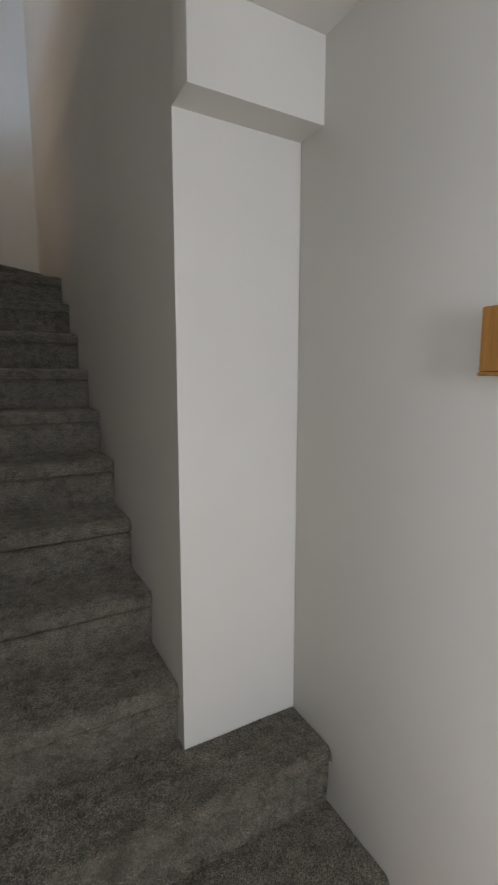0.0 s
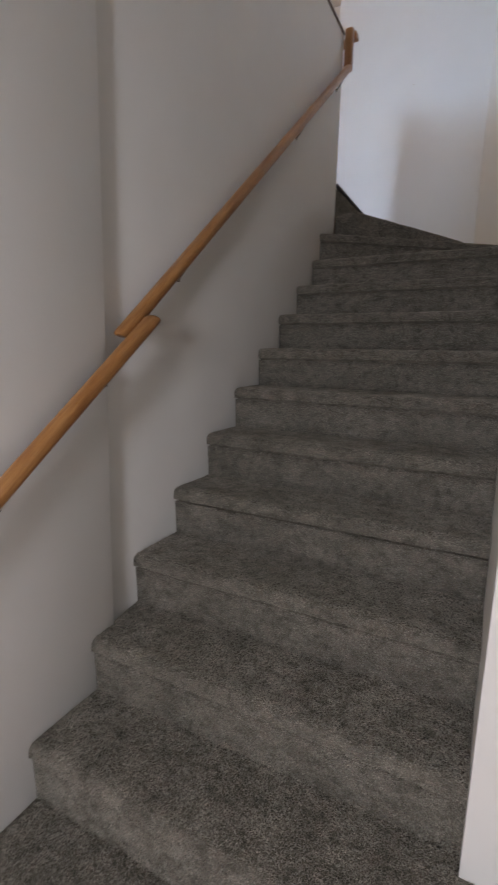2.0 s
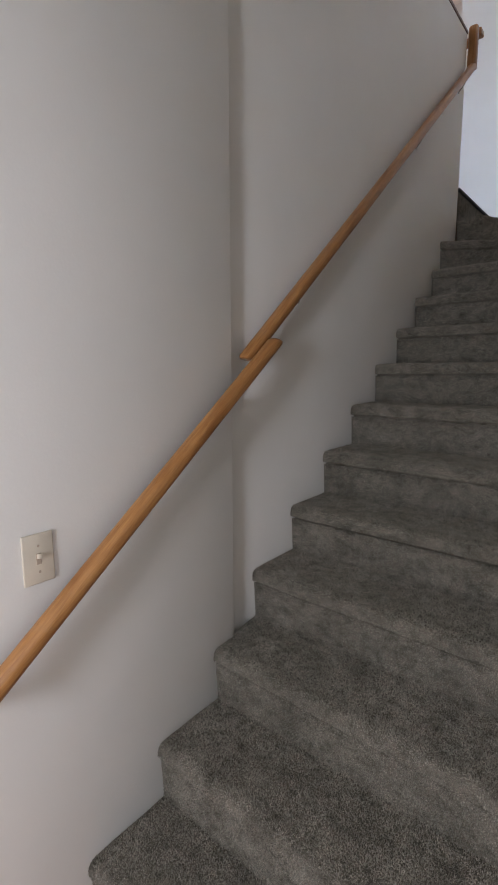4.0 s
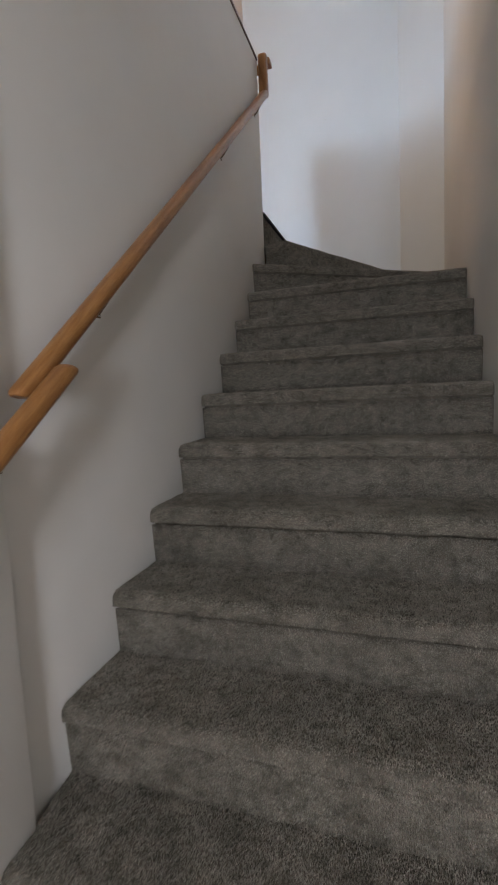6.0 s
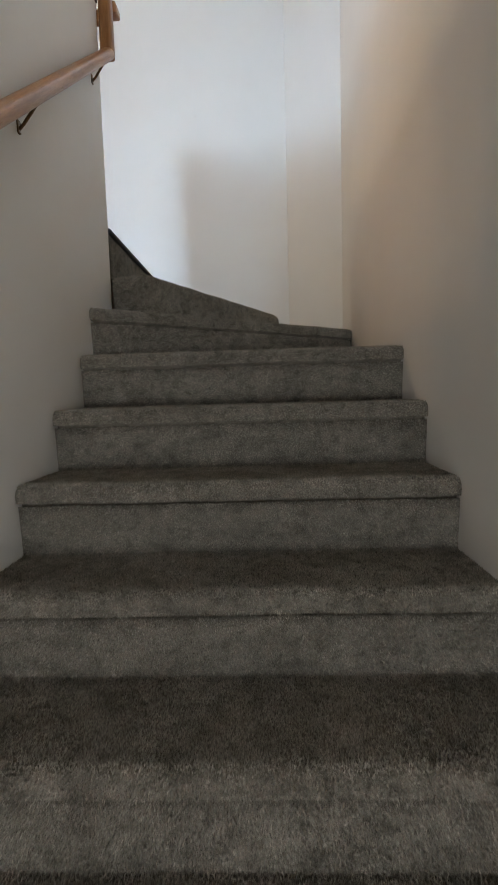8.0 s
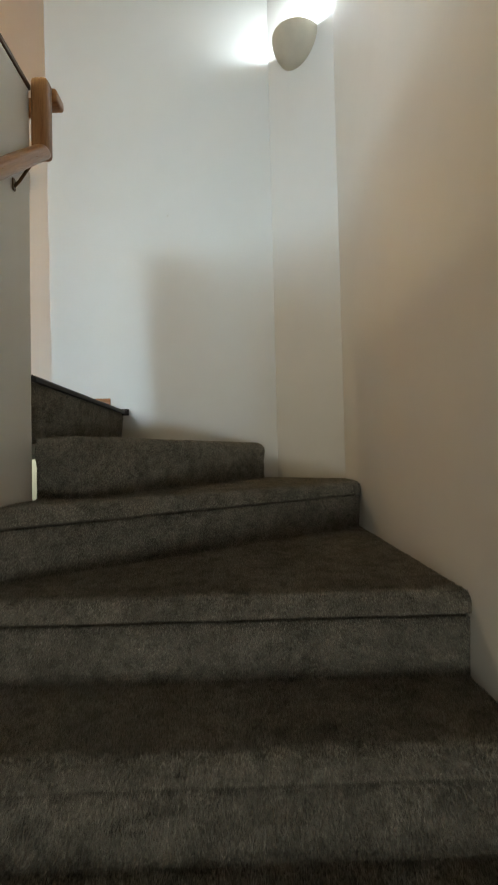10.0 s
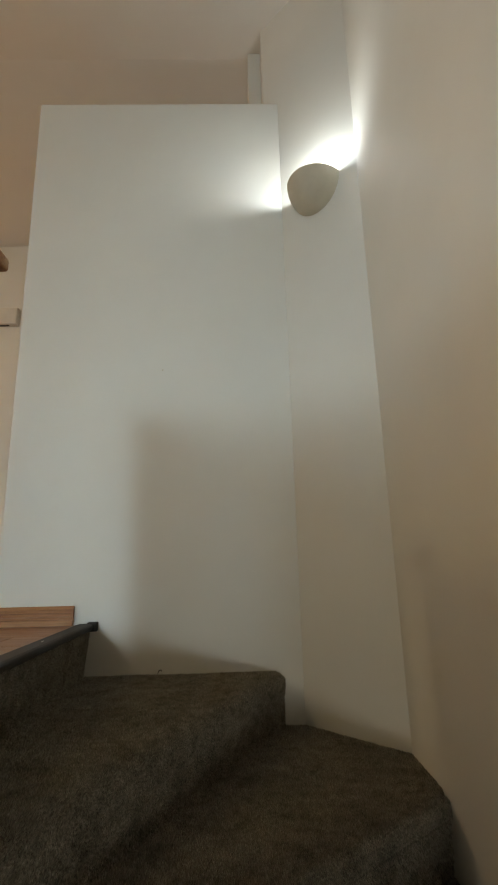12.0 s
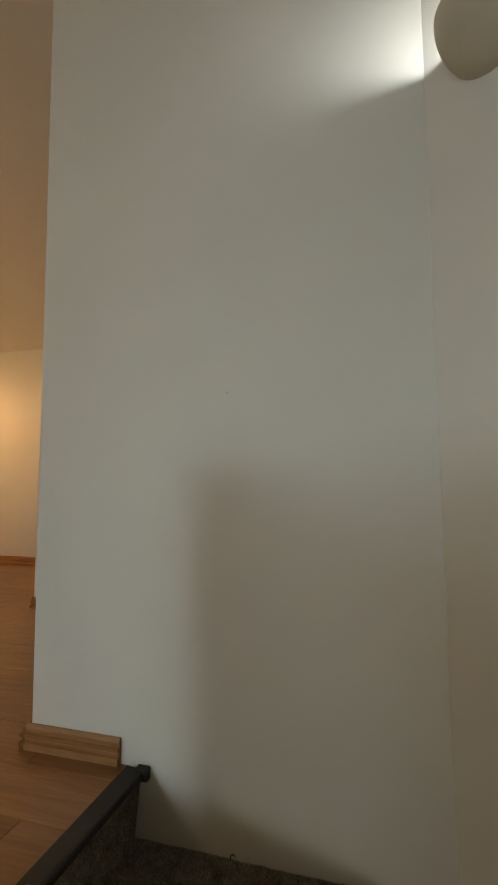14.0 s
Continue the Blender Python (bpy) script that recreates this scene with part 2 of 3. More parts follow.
structure("wall_east_stair", bm, M_WALL, "off-white wall along the flight with a boxed-out bulkhead", smooth=True)
wall("wall_east_low", (XR2, 0.30, Z_LOW - 0.1), (XR2 + 0.12, Y_FACE - 0.001, Z_CEIL_LOW + 0.01), "off-white painted wall of the lower hall")
wall("wall_return_west", (-3.0, 0.30, Z_LOW - 0.1), (XL2 - 0.121, 0.42, Z_CEIL_LOW + 0.01), "plain painted wall of the lower hall")
wall("wall_return_east", (XR2 + 0.121, 0.30, Z_LOW - 0.1), (3.0, 0.42, Z_CEIL_LOW + 0.01), "plain painted wall of the lower hall")
# the free-standing wall at the head of the stair
bm = bmesh.new()
solid(bm, (X_PANEL, Y_PANEL, 1.5), (0.162, Y_PANEL + 0.115, 4.782), 0.006, 3)
for v in bm.verts:
    if v.co.x < -0.5:
        v.co.x -= (v.co.z - Z_UP) * 0.012 - 0.012
structure("wall_north", bm, M_WALL, "off-white partial-height wall facing the stair head", smooth=True)
# the slanted wall across the corner, full height
bm = bmesh.new()
prism(bm, [(0.092, 4.876), (0.462, 4.506), (0.60, 4.506), (0.60, 4.70), (0.14, 5.00), (0.092, 5.00)], 1.5, 5.55)
structure("wall_north_east", bm, M_WALL, "slanted full-height wall across the stair corner")
wall("wall_east_up", (0.02, 5.0, 2.0), (0.14, Y_FAR + 0.12, 5.5), "painted side wall behind the stair corner")
# walls of the upper floor
bm = bmesh.new()
prism(bm, [(-2.236, Y_FAR), (0.02, Y_FAR), (0.02, Y_FAR + 0.115), (-2.236, Y_FAR + 0.115)], 2.0, slope(Y_FAR + 0.1))
structure("wall_far", bm, M_WALL, "painted wall of the upper room with small fittings")
wall("wall_far_room", (-5.2, Y_FAR2, 2.0), (0.14, Y_FAR2 + 0.12, 5.0), "warm-lit wall of the further room")
wall("wall_east_back", (XR, Y_BACK, Z_CEIL_LOW + 0.02), (XR + 0.12, 0.299, 5.5), "painted side wall of the upper room")

# walls with window openings


def holed_wall(name, p0, p1, z0, z1, holes, at, t, across, label):
    """A wall along x or y from p0 to p1 with openings (start, end, sill, head) in rising order."""
    bm = bmesh.new()
    cells, last = [], p0
    for h0, h1, hz0, hz1 in holes:
        cells += [((last, z0), (h0, z1)), ((h0, z0), (h1, hz0)), ((h0, hz1), (h1, z1))]
        last = h1
    for a, b in cells + [((last, z0), (p1, z1))]:
        lo, hi = ((a[0], at, a[1]), (b[0], at + t, b[1])) if across == "x" else ((at, a[0], a[1]), (at + t, b[0], b[1]))
        solid(bm, lo, hi)
    return structure(name, bm, M_WALL, label)


holed_wall("wall_south_up", -5.08, XR + 0.12, Z_CEIL_LOW + 0.02, 5.5, [(-2.65, -1.85, 2.95, 3.95), (-1.25, -0.89, 2.95, 3.95)], Y_BACK - 0.12, 0.12, "x", "painted end wall with two windows")
holed_wall("wall_west_up", Y_BACK, Y_FAR2 + 0.1, 2.0, 5.5, [(-2.7, -1.3, 2.9, 4.0)], -5.2, 0.12, "y", "painted side wall of the upper room with a window")
holed_wall("wall_south_low", -3.12, 3.12, Z_LOW - 0.1, Z_CEIL_LOW, [(0.04, 0.56, 0.69, 1.61)], -1.84, 0.12, "x", "end wall of the lower hall with a window")
holed_wall("wall_east_hall", -1.72, 0.30, Z_LOW - 0.1, Z_CEIL_LOW, [(-1.5, -0.2, 0.2, 1.7)], 3.0, 0.12, "y", "side wall of the lower hall with a window")
holed_wall("wall_west_hall", -1.72, 0.30, Z_LOW - 0.1, Z_CEIL_LOW, [(-1.5, -0.2, 0.2, 1.7)], -3.12, 0.12, "y", "side wall of the lower hall with a window")


def window(name, p0, p1, z0, z1, at, across, label):
    bm = bmesh.new()
    w = 0.05
    put = (lambda a, d, z: (a, at + d, z)) if across == "x" else (lambda a, d, z: (at + d, a, z))
    for a, b in (((p0, z0), (p0 + w, z1)), ((p1 - w, z0), (p1, z1)), ((p0 + w, z0), (p1 - w, z0 + w)), ((p0 + w, z1 - w), (p1 - w, z1))):
        solid(bm, put(a[0], 0, a[1]), put(b[0], 0.06, b[1]), 0.004)
    ob = structure(name, bm, M_WHITE, label, "window")
    bm = bmesh.new()
    solid(bm, put(p0 + w, 0.02, z0 + w), put(p1 - w, 0.026, z1 - w))
    pane = part("pane", bm, M_GLASS, ob)
    pane.visible_shadow = False


window("window_1", -2.65, -1.85, 2.95, 3.95, Y_BACK - 0.09, "x", "white framed window in the end wall")
window("window_2", -1.5, -0.2, 0.2, 1.7, 3.03, "y", "white framed window of the lower hall")
window("window_3", -1.5, -0.2, 0.2, 1.7, -3.09, "y", "white framed window of the lower hall")
window("window_4", 0.04, 0.56, 0.69, 1.61, -1.81, "x", "white framed window in the hall end wall")
window("window_5", -1.25, -0.89, 2.95, 3.95, Y_BACK - 0.09, "x", "narrow white framed window in the end wall")
window("window_6", -2.7, -1.3, 2.9, 4.0, -5.17, "y", "white framed window in the side wall")

# floors and ceilings
bm = bmesh.new()
solid(bm, (-3.1, -1.84, Z_LOW - 0.12), (3.1, 1.3, Z_LOW))
structure("floor_low", bm, M_BASE, "wood floor of the lower hall", "floor")
bm = bmesh.new()
solid(bm, (-3.1, -1.84, Z_CEIL_LOW), (3.1, 0.42, Z_CEIL_LOW + 0.015))
solid(bm, (XR, 0.421, Z_CEIL_LOW), (XR2, Y_HEAD - 0.001, Z_CEIL_LOW + 0.015))
structure("ceiling_low", bm, M_WHITE, "flat off-white ceiling of the lower hall", "ceiling")
bm = bmesh.new()
solid(bm, (-5.2, Y_BACK - 0.1, Z_UP - 0.2), (XL - 0.04, Y_FAR2 + 0.1, Z_UP - 0.012))
solid(bm, (XL - 0.039, Y_BACK - 0.1, Z_UP - 0.2), (XR, 0.299, Z_UP - 0.012))
solid(bm, (XL - 0.039, Y_PANEL + 0.12, Z_UP - 0.2), (0.02, Y_FAR2 + 0.1, Z_UP - 0.012))
floor_up = structure("floor_up", bm, M_PLANK, "warm brown laminate plank floor upstairs", "floor")
bm = bmesh.new()
ys = [Y_BACK - 0.15, 5.03, Y_FAR2 + 0.2]
lo = [[bm.verts.new((x, y, slope(y))) for y in ys] for x in (-5.25, 1.0)]
hi = [[bm.verts.new((x, y, slope(y) + 0.15)) for y in ys] for x in (-5.25, 1.0)]
for i in range(2):
    bm.faces.new((lo[0][i], lo[1][i], lo[1][i + 1], lo[0][i + 1]))
    bm.faces.new((hi[0][i], hi[0][i + 1], hi[1][i + 1], hi[1][i]))
    for s in (0, 1):
        bm.faces.new((lo[s][i], lo[s][i + 1], hi[s][i + 1], hi[s][i]))
for i in (0, 2):
    bm.faces.new((lo[0][i], hi[0][i], hi[1][i], lo[1][i]))
structure("ceiling_up", bm, M_WHITE, "off-white ceiling, flat then sloping down", "ceiling")

# trims
bm = bmesh.new()
solid(bm, (XL - 0.115, Y_JOG + 0.001, CAP - 0.017), (XL + 0.004, Y_END + 0.004, CAP), 0.003)
structure("trim_cap", bm, M_CAP, "thin dark wooden cap on the half wall", "trim")


def baseboard(name, p, q, out, label, mitre=0.0, h=0.072):
    """A moulded skirting board from p to q, standing proud towards out."""
    p, q, o = Vector((*p, 0)), Vector((*q, 0)), Vector((*out, 0))
    prof = [(0, 0), (0.018, 0), (0.018, 0.020), (0.011, 0.024), (0.011, 0.031), (0.016, 0.035), (0.016, 0.044), (0.009, 0.048), (0.009, 0.056), (0.012, 0.060), (0.006, h), (0, h)]
    d = (q - p).normalized()
    bm = bmesh.new()
    rings = []
    for at, s in ((p, -1), (q, 1)):
        rings.append([bm.verts.new(at + o * a + d * (s * a * mitre) + Vector((0, 0, b))) for a, b in prof])
    k = len(prof)
    for i in range(k):
        bm.faces.new((rings[0][i], rings[0][(i + 1) % k], rings[1][(i + 1) % k], rings[1][i]))
    bm.faces.new(rings[0][::-1])
    bm.faces.new(rings[1])
    L = (q - p).length
    ang = math.atan2(d.y, d.x)
    m = Matrix.Translation(p) @ Matrix.Rotation(ang, 4, "Z")
    bmesh.ops.transform(bm, matrix=m.inverted(), verts=bm.verts)
    ob = structure(name, bm, M_BASE, label, "baseboard")
    return ob, m


def place_board(pair, z):
    ob, m = pair
    ob.matrix_world = Matrix.Translation((0, 0, z)) @ m


place_board(baseboard("baseboard_panel", (X_PANEL, Y_PANEL), (-0.727, Y_PANEL), (0, -1), "moulded oak baseboard on the partial-height wall", 0.0), Z_UP)
place_board(baseboard("baseboard_panel_end", (X_PANEL, Y_PANEL + 0.115), (X_PANEL, Y_PANEL), (-1, 0), "moulded oak baseboard round the wall end", 1.0), Z_UP)
place_board(baseboard("baseboard_far", (-2.236, Y_FAR), (0.0, Y_FAR), (0, -1), "plain oak baseboard of the upper room"), Z_UP)
place_board(baseboard("baseboard_far_end", (-2.236, Y_FAR + 0.115), (-2.236, Y_FAR), (-1, 0), "oak baseboard round the wall end", 1.0), Z_UP)
place_board(baseboard("baseboard_far_room", (-5.08, Y_FAR2), (0.0, Y_FAR2), (0, -1), "oak baseboard of the further room"), Z_UP)
place_board(baseboard("baseboard_low", (XL2, 0.905), (XL2, 0.30), (1, 0), "oak baseboard of the lower hall"), Z_LOW)
place_board(baseboard("baseboard_low_2", (XR2, 0.30), (XR2, 0.905), (-1, 0), "oak baseboard of the lower hall"), Z_LOW)

# ---------------------------------------------------------------- the carpeted stair
stair = thing("staircase", "worn grey-brown carpeted staircase with winding top steps", "staircase")
rng = np.random.default_rng(7)


def along(poly, n):
    """n points evenly spaced along a plan polyline, keeping its corners."""
    p = np.array(poly, float)
    seg = np.hypot(*np.diff(p, axis=0).T)
    s = np.concatenate([[0], np.cumsum(seg)])
    at = np.linspace(0, s[-1], n)
    for c in s[1:-1]:
        at[np.argmin(abs(at - c))] = c
    return np.stack([np.interp(at, s, p[:, 0]), np.interp(at, s, p[:, 1])], 1)


def step_points(front, back, z, drop, lip, round_r, cols=56):
    """The carpet's surface over one step: rows from the back of the tread over the nosing down the riser."""
    f, b = along(front, cols), along(back, cols)
    t = np.diff(f, axis=0)
    t = np.vstack([t, t[-1:]])
    t /= np.linalg.norm(t, axis=1)[:, None]
    out = np.stack([t[:, 1], -t[:, 0]], 1)
    rows = []
    for k in np.linspace(0, 1, 9)[:-1]:
        p = b + (f - out * round_r - b) * k
        rows.append(np.column_stack([p, np.full(cols, z)]))
    # profile of the nosing: (distance outwards, height below the tread)
    prof = [(-round_r, 0)]
    for a in np.linspace(0, 90, 6)[1:]:
        prof.append((-round_r + round_r * math.sin(radians(a)), -round_r * (1 - math.cos(radians(a)))))
    if lip:
        prof += [(0.0, -0.034), (-0.003, -0.043), (-0.006, -0.046), (-0.030, -0.0475), (-0.030, -0.060), (-0.010, -0.0535)]
        end = -0.019
        prof += [(-0.012, -0.09), (-0.015, -0.13), (end, -drop)]
    else:
        prof += [(-0.002, -0.06), (-0.008, -0.09), (-0.006, -0.13), (-0.008, -drop)]
    for o, d in prof:
        rows.append(np.column_stack([f + out * o, np.full(cols, z + d)]))
    g = np.array(rows)
    # uneven, slightly lumpy carpet that sags a little into the walls
    for j in range(g.shape[0]):
        for i in range(cols):
            v = Vector(g[j, i])
            w = noise.noise(v * 9) * 0.0022 + noise.noise(v * 31) * 0.0012
            g[j, i, 2] += w
            if j > 8:
                g[j, i, :2] += out[i] * noise.noise(v * 7 + Vector((3, 1, 5))) * 0.003
    edge = np.minimum(np.arange(cols), np.arange(cols)[::-1])
    dip = np.interp(edge * np.linalg.norm(f[-1] - f[0]) / cols, [0, 0.02, 0.05], [0.005, 0.001, 0])
    g[1:15, :, 2] -= dip * np.linspace(0.2, 1, 14)[:, None]
    return g


def step_mesh(name, g, label=""):
    rows, cols = g.shape[:2]
    idx = np.arange(rows * cols).reshape(rows, cols)
    faces = np.stack([idx[:-1, :-1], idx[:-1, 1:], idx[1:, 1:], idx[1:, :-1]], -1).reshape(-1, 4)[:, ::-1]
    me = bpy.data.meshes.new(name)
    me.from_pydata(g.reshape(-1, 3).tolist(), [], faces.tolist())
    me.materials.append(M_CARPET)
    me.polygons.foreach_set("use_smooth", [True] * len(me.polygons))
    ob = new(name, me)
    ob.parent = stair
    sol = ob.modifiers.new("thickness", "SOLIDIFY")
    sol.thickness, sol.offset = 0.012, -1
    return tagged(ob, label)


def front_y(k):
    return Y0 + RUN * k


grids = []
W10 = [(XL, 3.425), (XR + 0.003, 4.235)]
W11 = [(XL, 3.725), (-0.500, 3.690), (0.092, Y_PANEL)]
for k in range(-1, 10):
    xl, xr = (XL2 if k < 2 else XL), (XR2 if k < 1 else XR)
    fy = front_y(k)
    if k == 0:
        back = [(xl, front_y(1) + 0.03), (XR, front_y(1) + 0.03), (XR2, Y_FACE + 0.004)]
    elif k == 1:
        back = [(XL, front_y(2) + 0.03), (xr, front_y(2) + 0.03)]
    elif k == 9:
        back = [(a, b + 0.03) for a, b in W10]
    else:
        back = [(xl, front_y(k + 1) + 0.03), (xr, front_y(k + 1) + 0.03)]
    g = step_points([(xl - 0.001, fy), (xr + 0.001, fy)], back, k * R, R + 0.012, True, 0.021)
    grids.append(g)
    step_mesh("step", g)
g = step_points(W10, [(XL, 3.74), (-0.505, 3.73), (0.085, 4.816), (0.16, 4.816), (0.464, 4.512), (XR + 0.004, 4.30)], 10 * R, R + 0.012, True, 0.021, 84)
grids.append(g)
step_mesh("step", g)
g = step_points(W11, [(XL - 0.036, 3.76), (XL - 0.036, 4.6), (XL - 0.036, Y_PANEL + 0.004), (-0.2, Y_PANEL + 0.004), (0.088, Y_PANEL + 0.004)], 11 * R, R + 0.012, False, 0.034, 84)
grids.append(g)
step_mesh("step", g)
# the last riser under the upper floor's edge
ys = np.linspace(Y_END - 0.01, Y_PANEL + 0.002, 40)
zs = np.linspace(Z_UP - 0.014, 11 * R - 0.01, 8)
g = np.array([[(XL - 0.006 - 0.017 * (Z_UP - z) / R + noise.noise(Vector((0, y * 8, z * 8))) * 0.002, y, z) for y in ys] for z in zs])
grids.append(g)
step_mesh("riser", g)
# timber body under the carpet
for k in range(-1, 12):
    bm = bmesh.new()
    if k < 10:
        xl, xr = (XL2 if k < 2 else XL), (XR2 if k < 1 else XR)
        solid(bm, (xl, front_y(k) + 0.035, k * R - 0.3), (xr, (Y_FACE if k == 0 else front_y(k + 1) + 0.03), k * R - 0.018))
        part("carriage", bm, M_CAP, stair)

# carpet pile: short leaning tufts over every step


LAY = np.array([(1.0, 0.6, -0.8), (-0.7, 1.1, 0.5), (0.4, -0.9, 1.2)])


def tufts(gs, density, height, width):
    base, nrm = [], []
    for g in gs:
        a, b, c, d = g[:-1, :-1], g[:-1, 1:], g[1:, :-1], g[1:, 1:]
        n3 = np.cross(b - a, c - a).reshape(-1, 3)
        ar = np.linalg.norm(n3, axis=1)
        n3 = -n3 / np.maximum(ar, 1e-9)[:, None]
        rate = np.full(a.shape[:2], float(density))
        if g.shape[0] > 22:
            rate[15:19] = 0
        cnt = rng.poisson(np.maximum(ar, np.linalg.norm(np.cross(b - d, c - d).reshape(-1, 3), axis=1)) * rate.ravel())
        which = np.repeat(np.arange(len(cnt)), cnt)
        u, v = rng.random(len(which))[:, None], rng.random(len(which))[:, None]
        A, B, C, D = (q.reshape(-1, 3)[which] for q in (a, b, c, d))
        base.append(A * (1 - u) * (1 - v) + B * u * (1 - v) + C * (1 - u) * v + D * u * v)
        nrm.append(n3[which])
    p, n3 = np.concatenate(base), np.concatenate(nrm)
    k = len(p)
    # trodden patches in which the fibres lie over the same way
    lay = np.stack([np.sin(p @ (q * 19) + 2.3 * np.sin(p @ (q[::-1] * 31) + c)) for c, q in enumerate(LAY)], 1)
    lean = rng.normal(0, 0.42, (k, 3)) + lay * 0.22
    up = n3 + lean
    up /= np.linalg.norm(up, axis=1)[:, None]
    side = np.cross(up, rng.normal(0, 1, (k, 3)))
    side /= np.maximum(np.linalg.norm(side, axis=1), 1e-6)[:, None]
    h = height * rng.uniform(0.6, 1.3, (k, 1))
    w = width * rng.uniform(0.6, 1.3, (k, 1))
    v = np.stack([p - side * w / 2, p + side * w / 2, p + up * h], 1).reshape(-1, 3)
    me = bpy.data.meshes.new("nap")
    me.vertices.add(3 * k)
    me.vertices.foreach_set("co", v.ravel())
    me.loops.add(3 * k)
    me.loops.foreach_set("vertex_index", np.arange(3 * k))
    me.polygons.add(k)
    me.polygons.foreach_set("loop_start", np.arange(k) * 3)
    me.update(calc_edges=True)
    me.materials.append(M_PILE)
    return me


pile = tagged(new("nap", tufts(grids, 190000, 0.0054, 0.0030)), "short matted grey-brown carpet fibres", "", "", "stuff")
pile.parent = stair

# dark nosing strip along the edge of the upper floor
nose = thing("stair_nosing", "dark vinyl stair nosing strip along the plank floor", "nosing")
bm = bmesh.new()
sec = [(-0.045, 0.0), (0.0, 0.0), (0.008, -0.003), (0.011, -0.008), (0.011, -0.020), (0.007, -0.023), (0.004, -0.023), (0.004, -0.012), (-0.045, -0.008)]
rings = [[bm.verts.new((XL + a, y, Z_UP + 0.006 + b)) for a, b in sec] for y in (Y_END + 0.002, 4.794)]
for i in range(len(sec)):
    bm.faces.new((rings[0][i], rings[0][(i + 1) % len(sec)], rings[1][(i + 1) % len(sec)], rings[1][i]))
bm.faces.new(rings[0][::-1])
bm.faces.new(rings[1])
part("strip", bm, M_NOSE, nose)
bm = bmesh.new()
solid(bm, (XL - 0.012, 4.780, Z_UP - 0.022), (XL + 0.026, 4.803, Z_UP + 0.012), 0.003)
part("end_cap", bm, M_NOSE, nose, "chipped dark end block")
for y in (4.10, 4.38):
    bm = bmesh.new()
    rod(bm, (XL - 0.018, y, Z_UP + 0.005), (XL - 0.018, y, Z_UP + 0.0085), 0.003, 10)
    part("screw", bm, M_STEEL, nose, "bright screw head")

# ---------------------------------------------------------------- handrails


def bracket(parent, x_wall, x_rail, y, z_rail, sl):
    """Wall plate, bent arm and saddle, under the rail."""
    bm = bmesh.new()
    zb = z_rail - 0.078
    solid(bm, (x_wall, y - 0.008, zb - 0.017), (x_wall + 0.004, y + 0.008, zb + 0.017), 0.0035, 2)
    b = part("bracket", bm, M_BRONZE, parent, "bronze rail bracket", True)
    bm = bmesh.new()
    rod(bm, (x_wall + 0.003, y, zb - 0.006), (x_wall + 0.017, y + 0.002, zb + 0.010), 0.0042, 8)
    rod(bm, (x_wall + 0.016, y + 0.002, zb + 0.009), (x_rail, y + 0.004, z_rail - 0.024), 0.0042, 8)
    part("arm", bm, M_BRONZE, b, "", True)
    bm = bmesh.new()
    d = Vector((0, 1, sl)).normalized()
    m = Matrix.Translation((x_rail, y, z_rail - 0.0255)) @ d.to_track_quat("X", "Z").to_matrix().to_4x4()
    solid(bm, (-0.012, -0.007, -0.0015), (0.012, 0.007, 0.0025), 0.001, 1, m)
    part("saddle", bm, M_BRONZE, b)
    bm = bmesh.new()
    rod(bm, (x_wall + 0.003, y, zb - 0.011), (x_wall + 0.0052, y, zb - 0.011), 0.0028, 8)
    part("screw", bm, M_STEEL, b)


def rail_run(parent, name, p, q, w=0.043, h=0.044, cut=0.0):
    """A rounded oak rail from p to q. Its own x runs along the grain; cut: how far the lower edge runs back at both ends."""
    p, q = Vector(p), Vector(q)
    d = (q - p).normalized()
    m = Matrix.Translation(p) @ d.to_track_quat("X", "Z").to_matrix().to_4x4()
    L = (q - p).length
    bm = bmesh.new()
    sec = rounded(w, h, 0.018, 5)
    ends = [(0, 0.62), (0.004, 0.82), (0.011, 0.95), (0.020, 1.0)]
    stations = ends + [(k * L, 1.0) for k in (0.25, 0.5, 0.75)] + [(L - x, f) for x, f in ends[::-1]]
    rings = [[bm.verts.new((x + cut * v * f, u * f, v * f)) for u, v in sec] for x, f in stations]
    c = len(sec)
    for r0, r1 in zip(rings, rings[1:]):
        for i in range(c):
            bm.faces.new((r0[i], r0[(i + 1) % c], r1[(i + 1) % c], r1[i]))
    bm.faces.new(rings[0][::-1])
    bm.faces.new(rings[-1])
    ob = part(name, bm, M_OAK, parent, "", True)
    ob.matrix_world = m
    return ob


low = thing("handrail", "varnished oak handrail on bronze brackets beside the lower steps", "handrail", group="handrails")
xa = XL2 + 0.069
a, b = Vector((xa, 0.665, 0.421)), Vector((xa, 1.645, 1.187))
rail_run(low, "rail", a, b, cut=-0.75)
bm = bmesh.new()
sec = rounded(0.042, 0.044, 0.016, 4)
ring = [[bm.verts.new((x, 0.671 + u, 0.424 + v)) for u, v in sec] for x in (XL2 + 0.001, xa + 0.02)]
for i in range(len(sec)):
    bm.faces.new((ring[0][i], ring[0][(i + 1) % len(sec)], ring[1][(i + 1) % len(sec)], ring[1][i]))
bm.faces.new(ring[0][::-1])
bm.faces.new(ring[1])
part("return", bm, M_OAK, low, "mitred oak return to the wall", True)
for y in (1.120, 1.490):
    bracket(low, XL2, xa, y, 0.421 + (y - 0.665) * 0.7816, 0.7816)

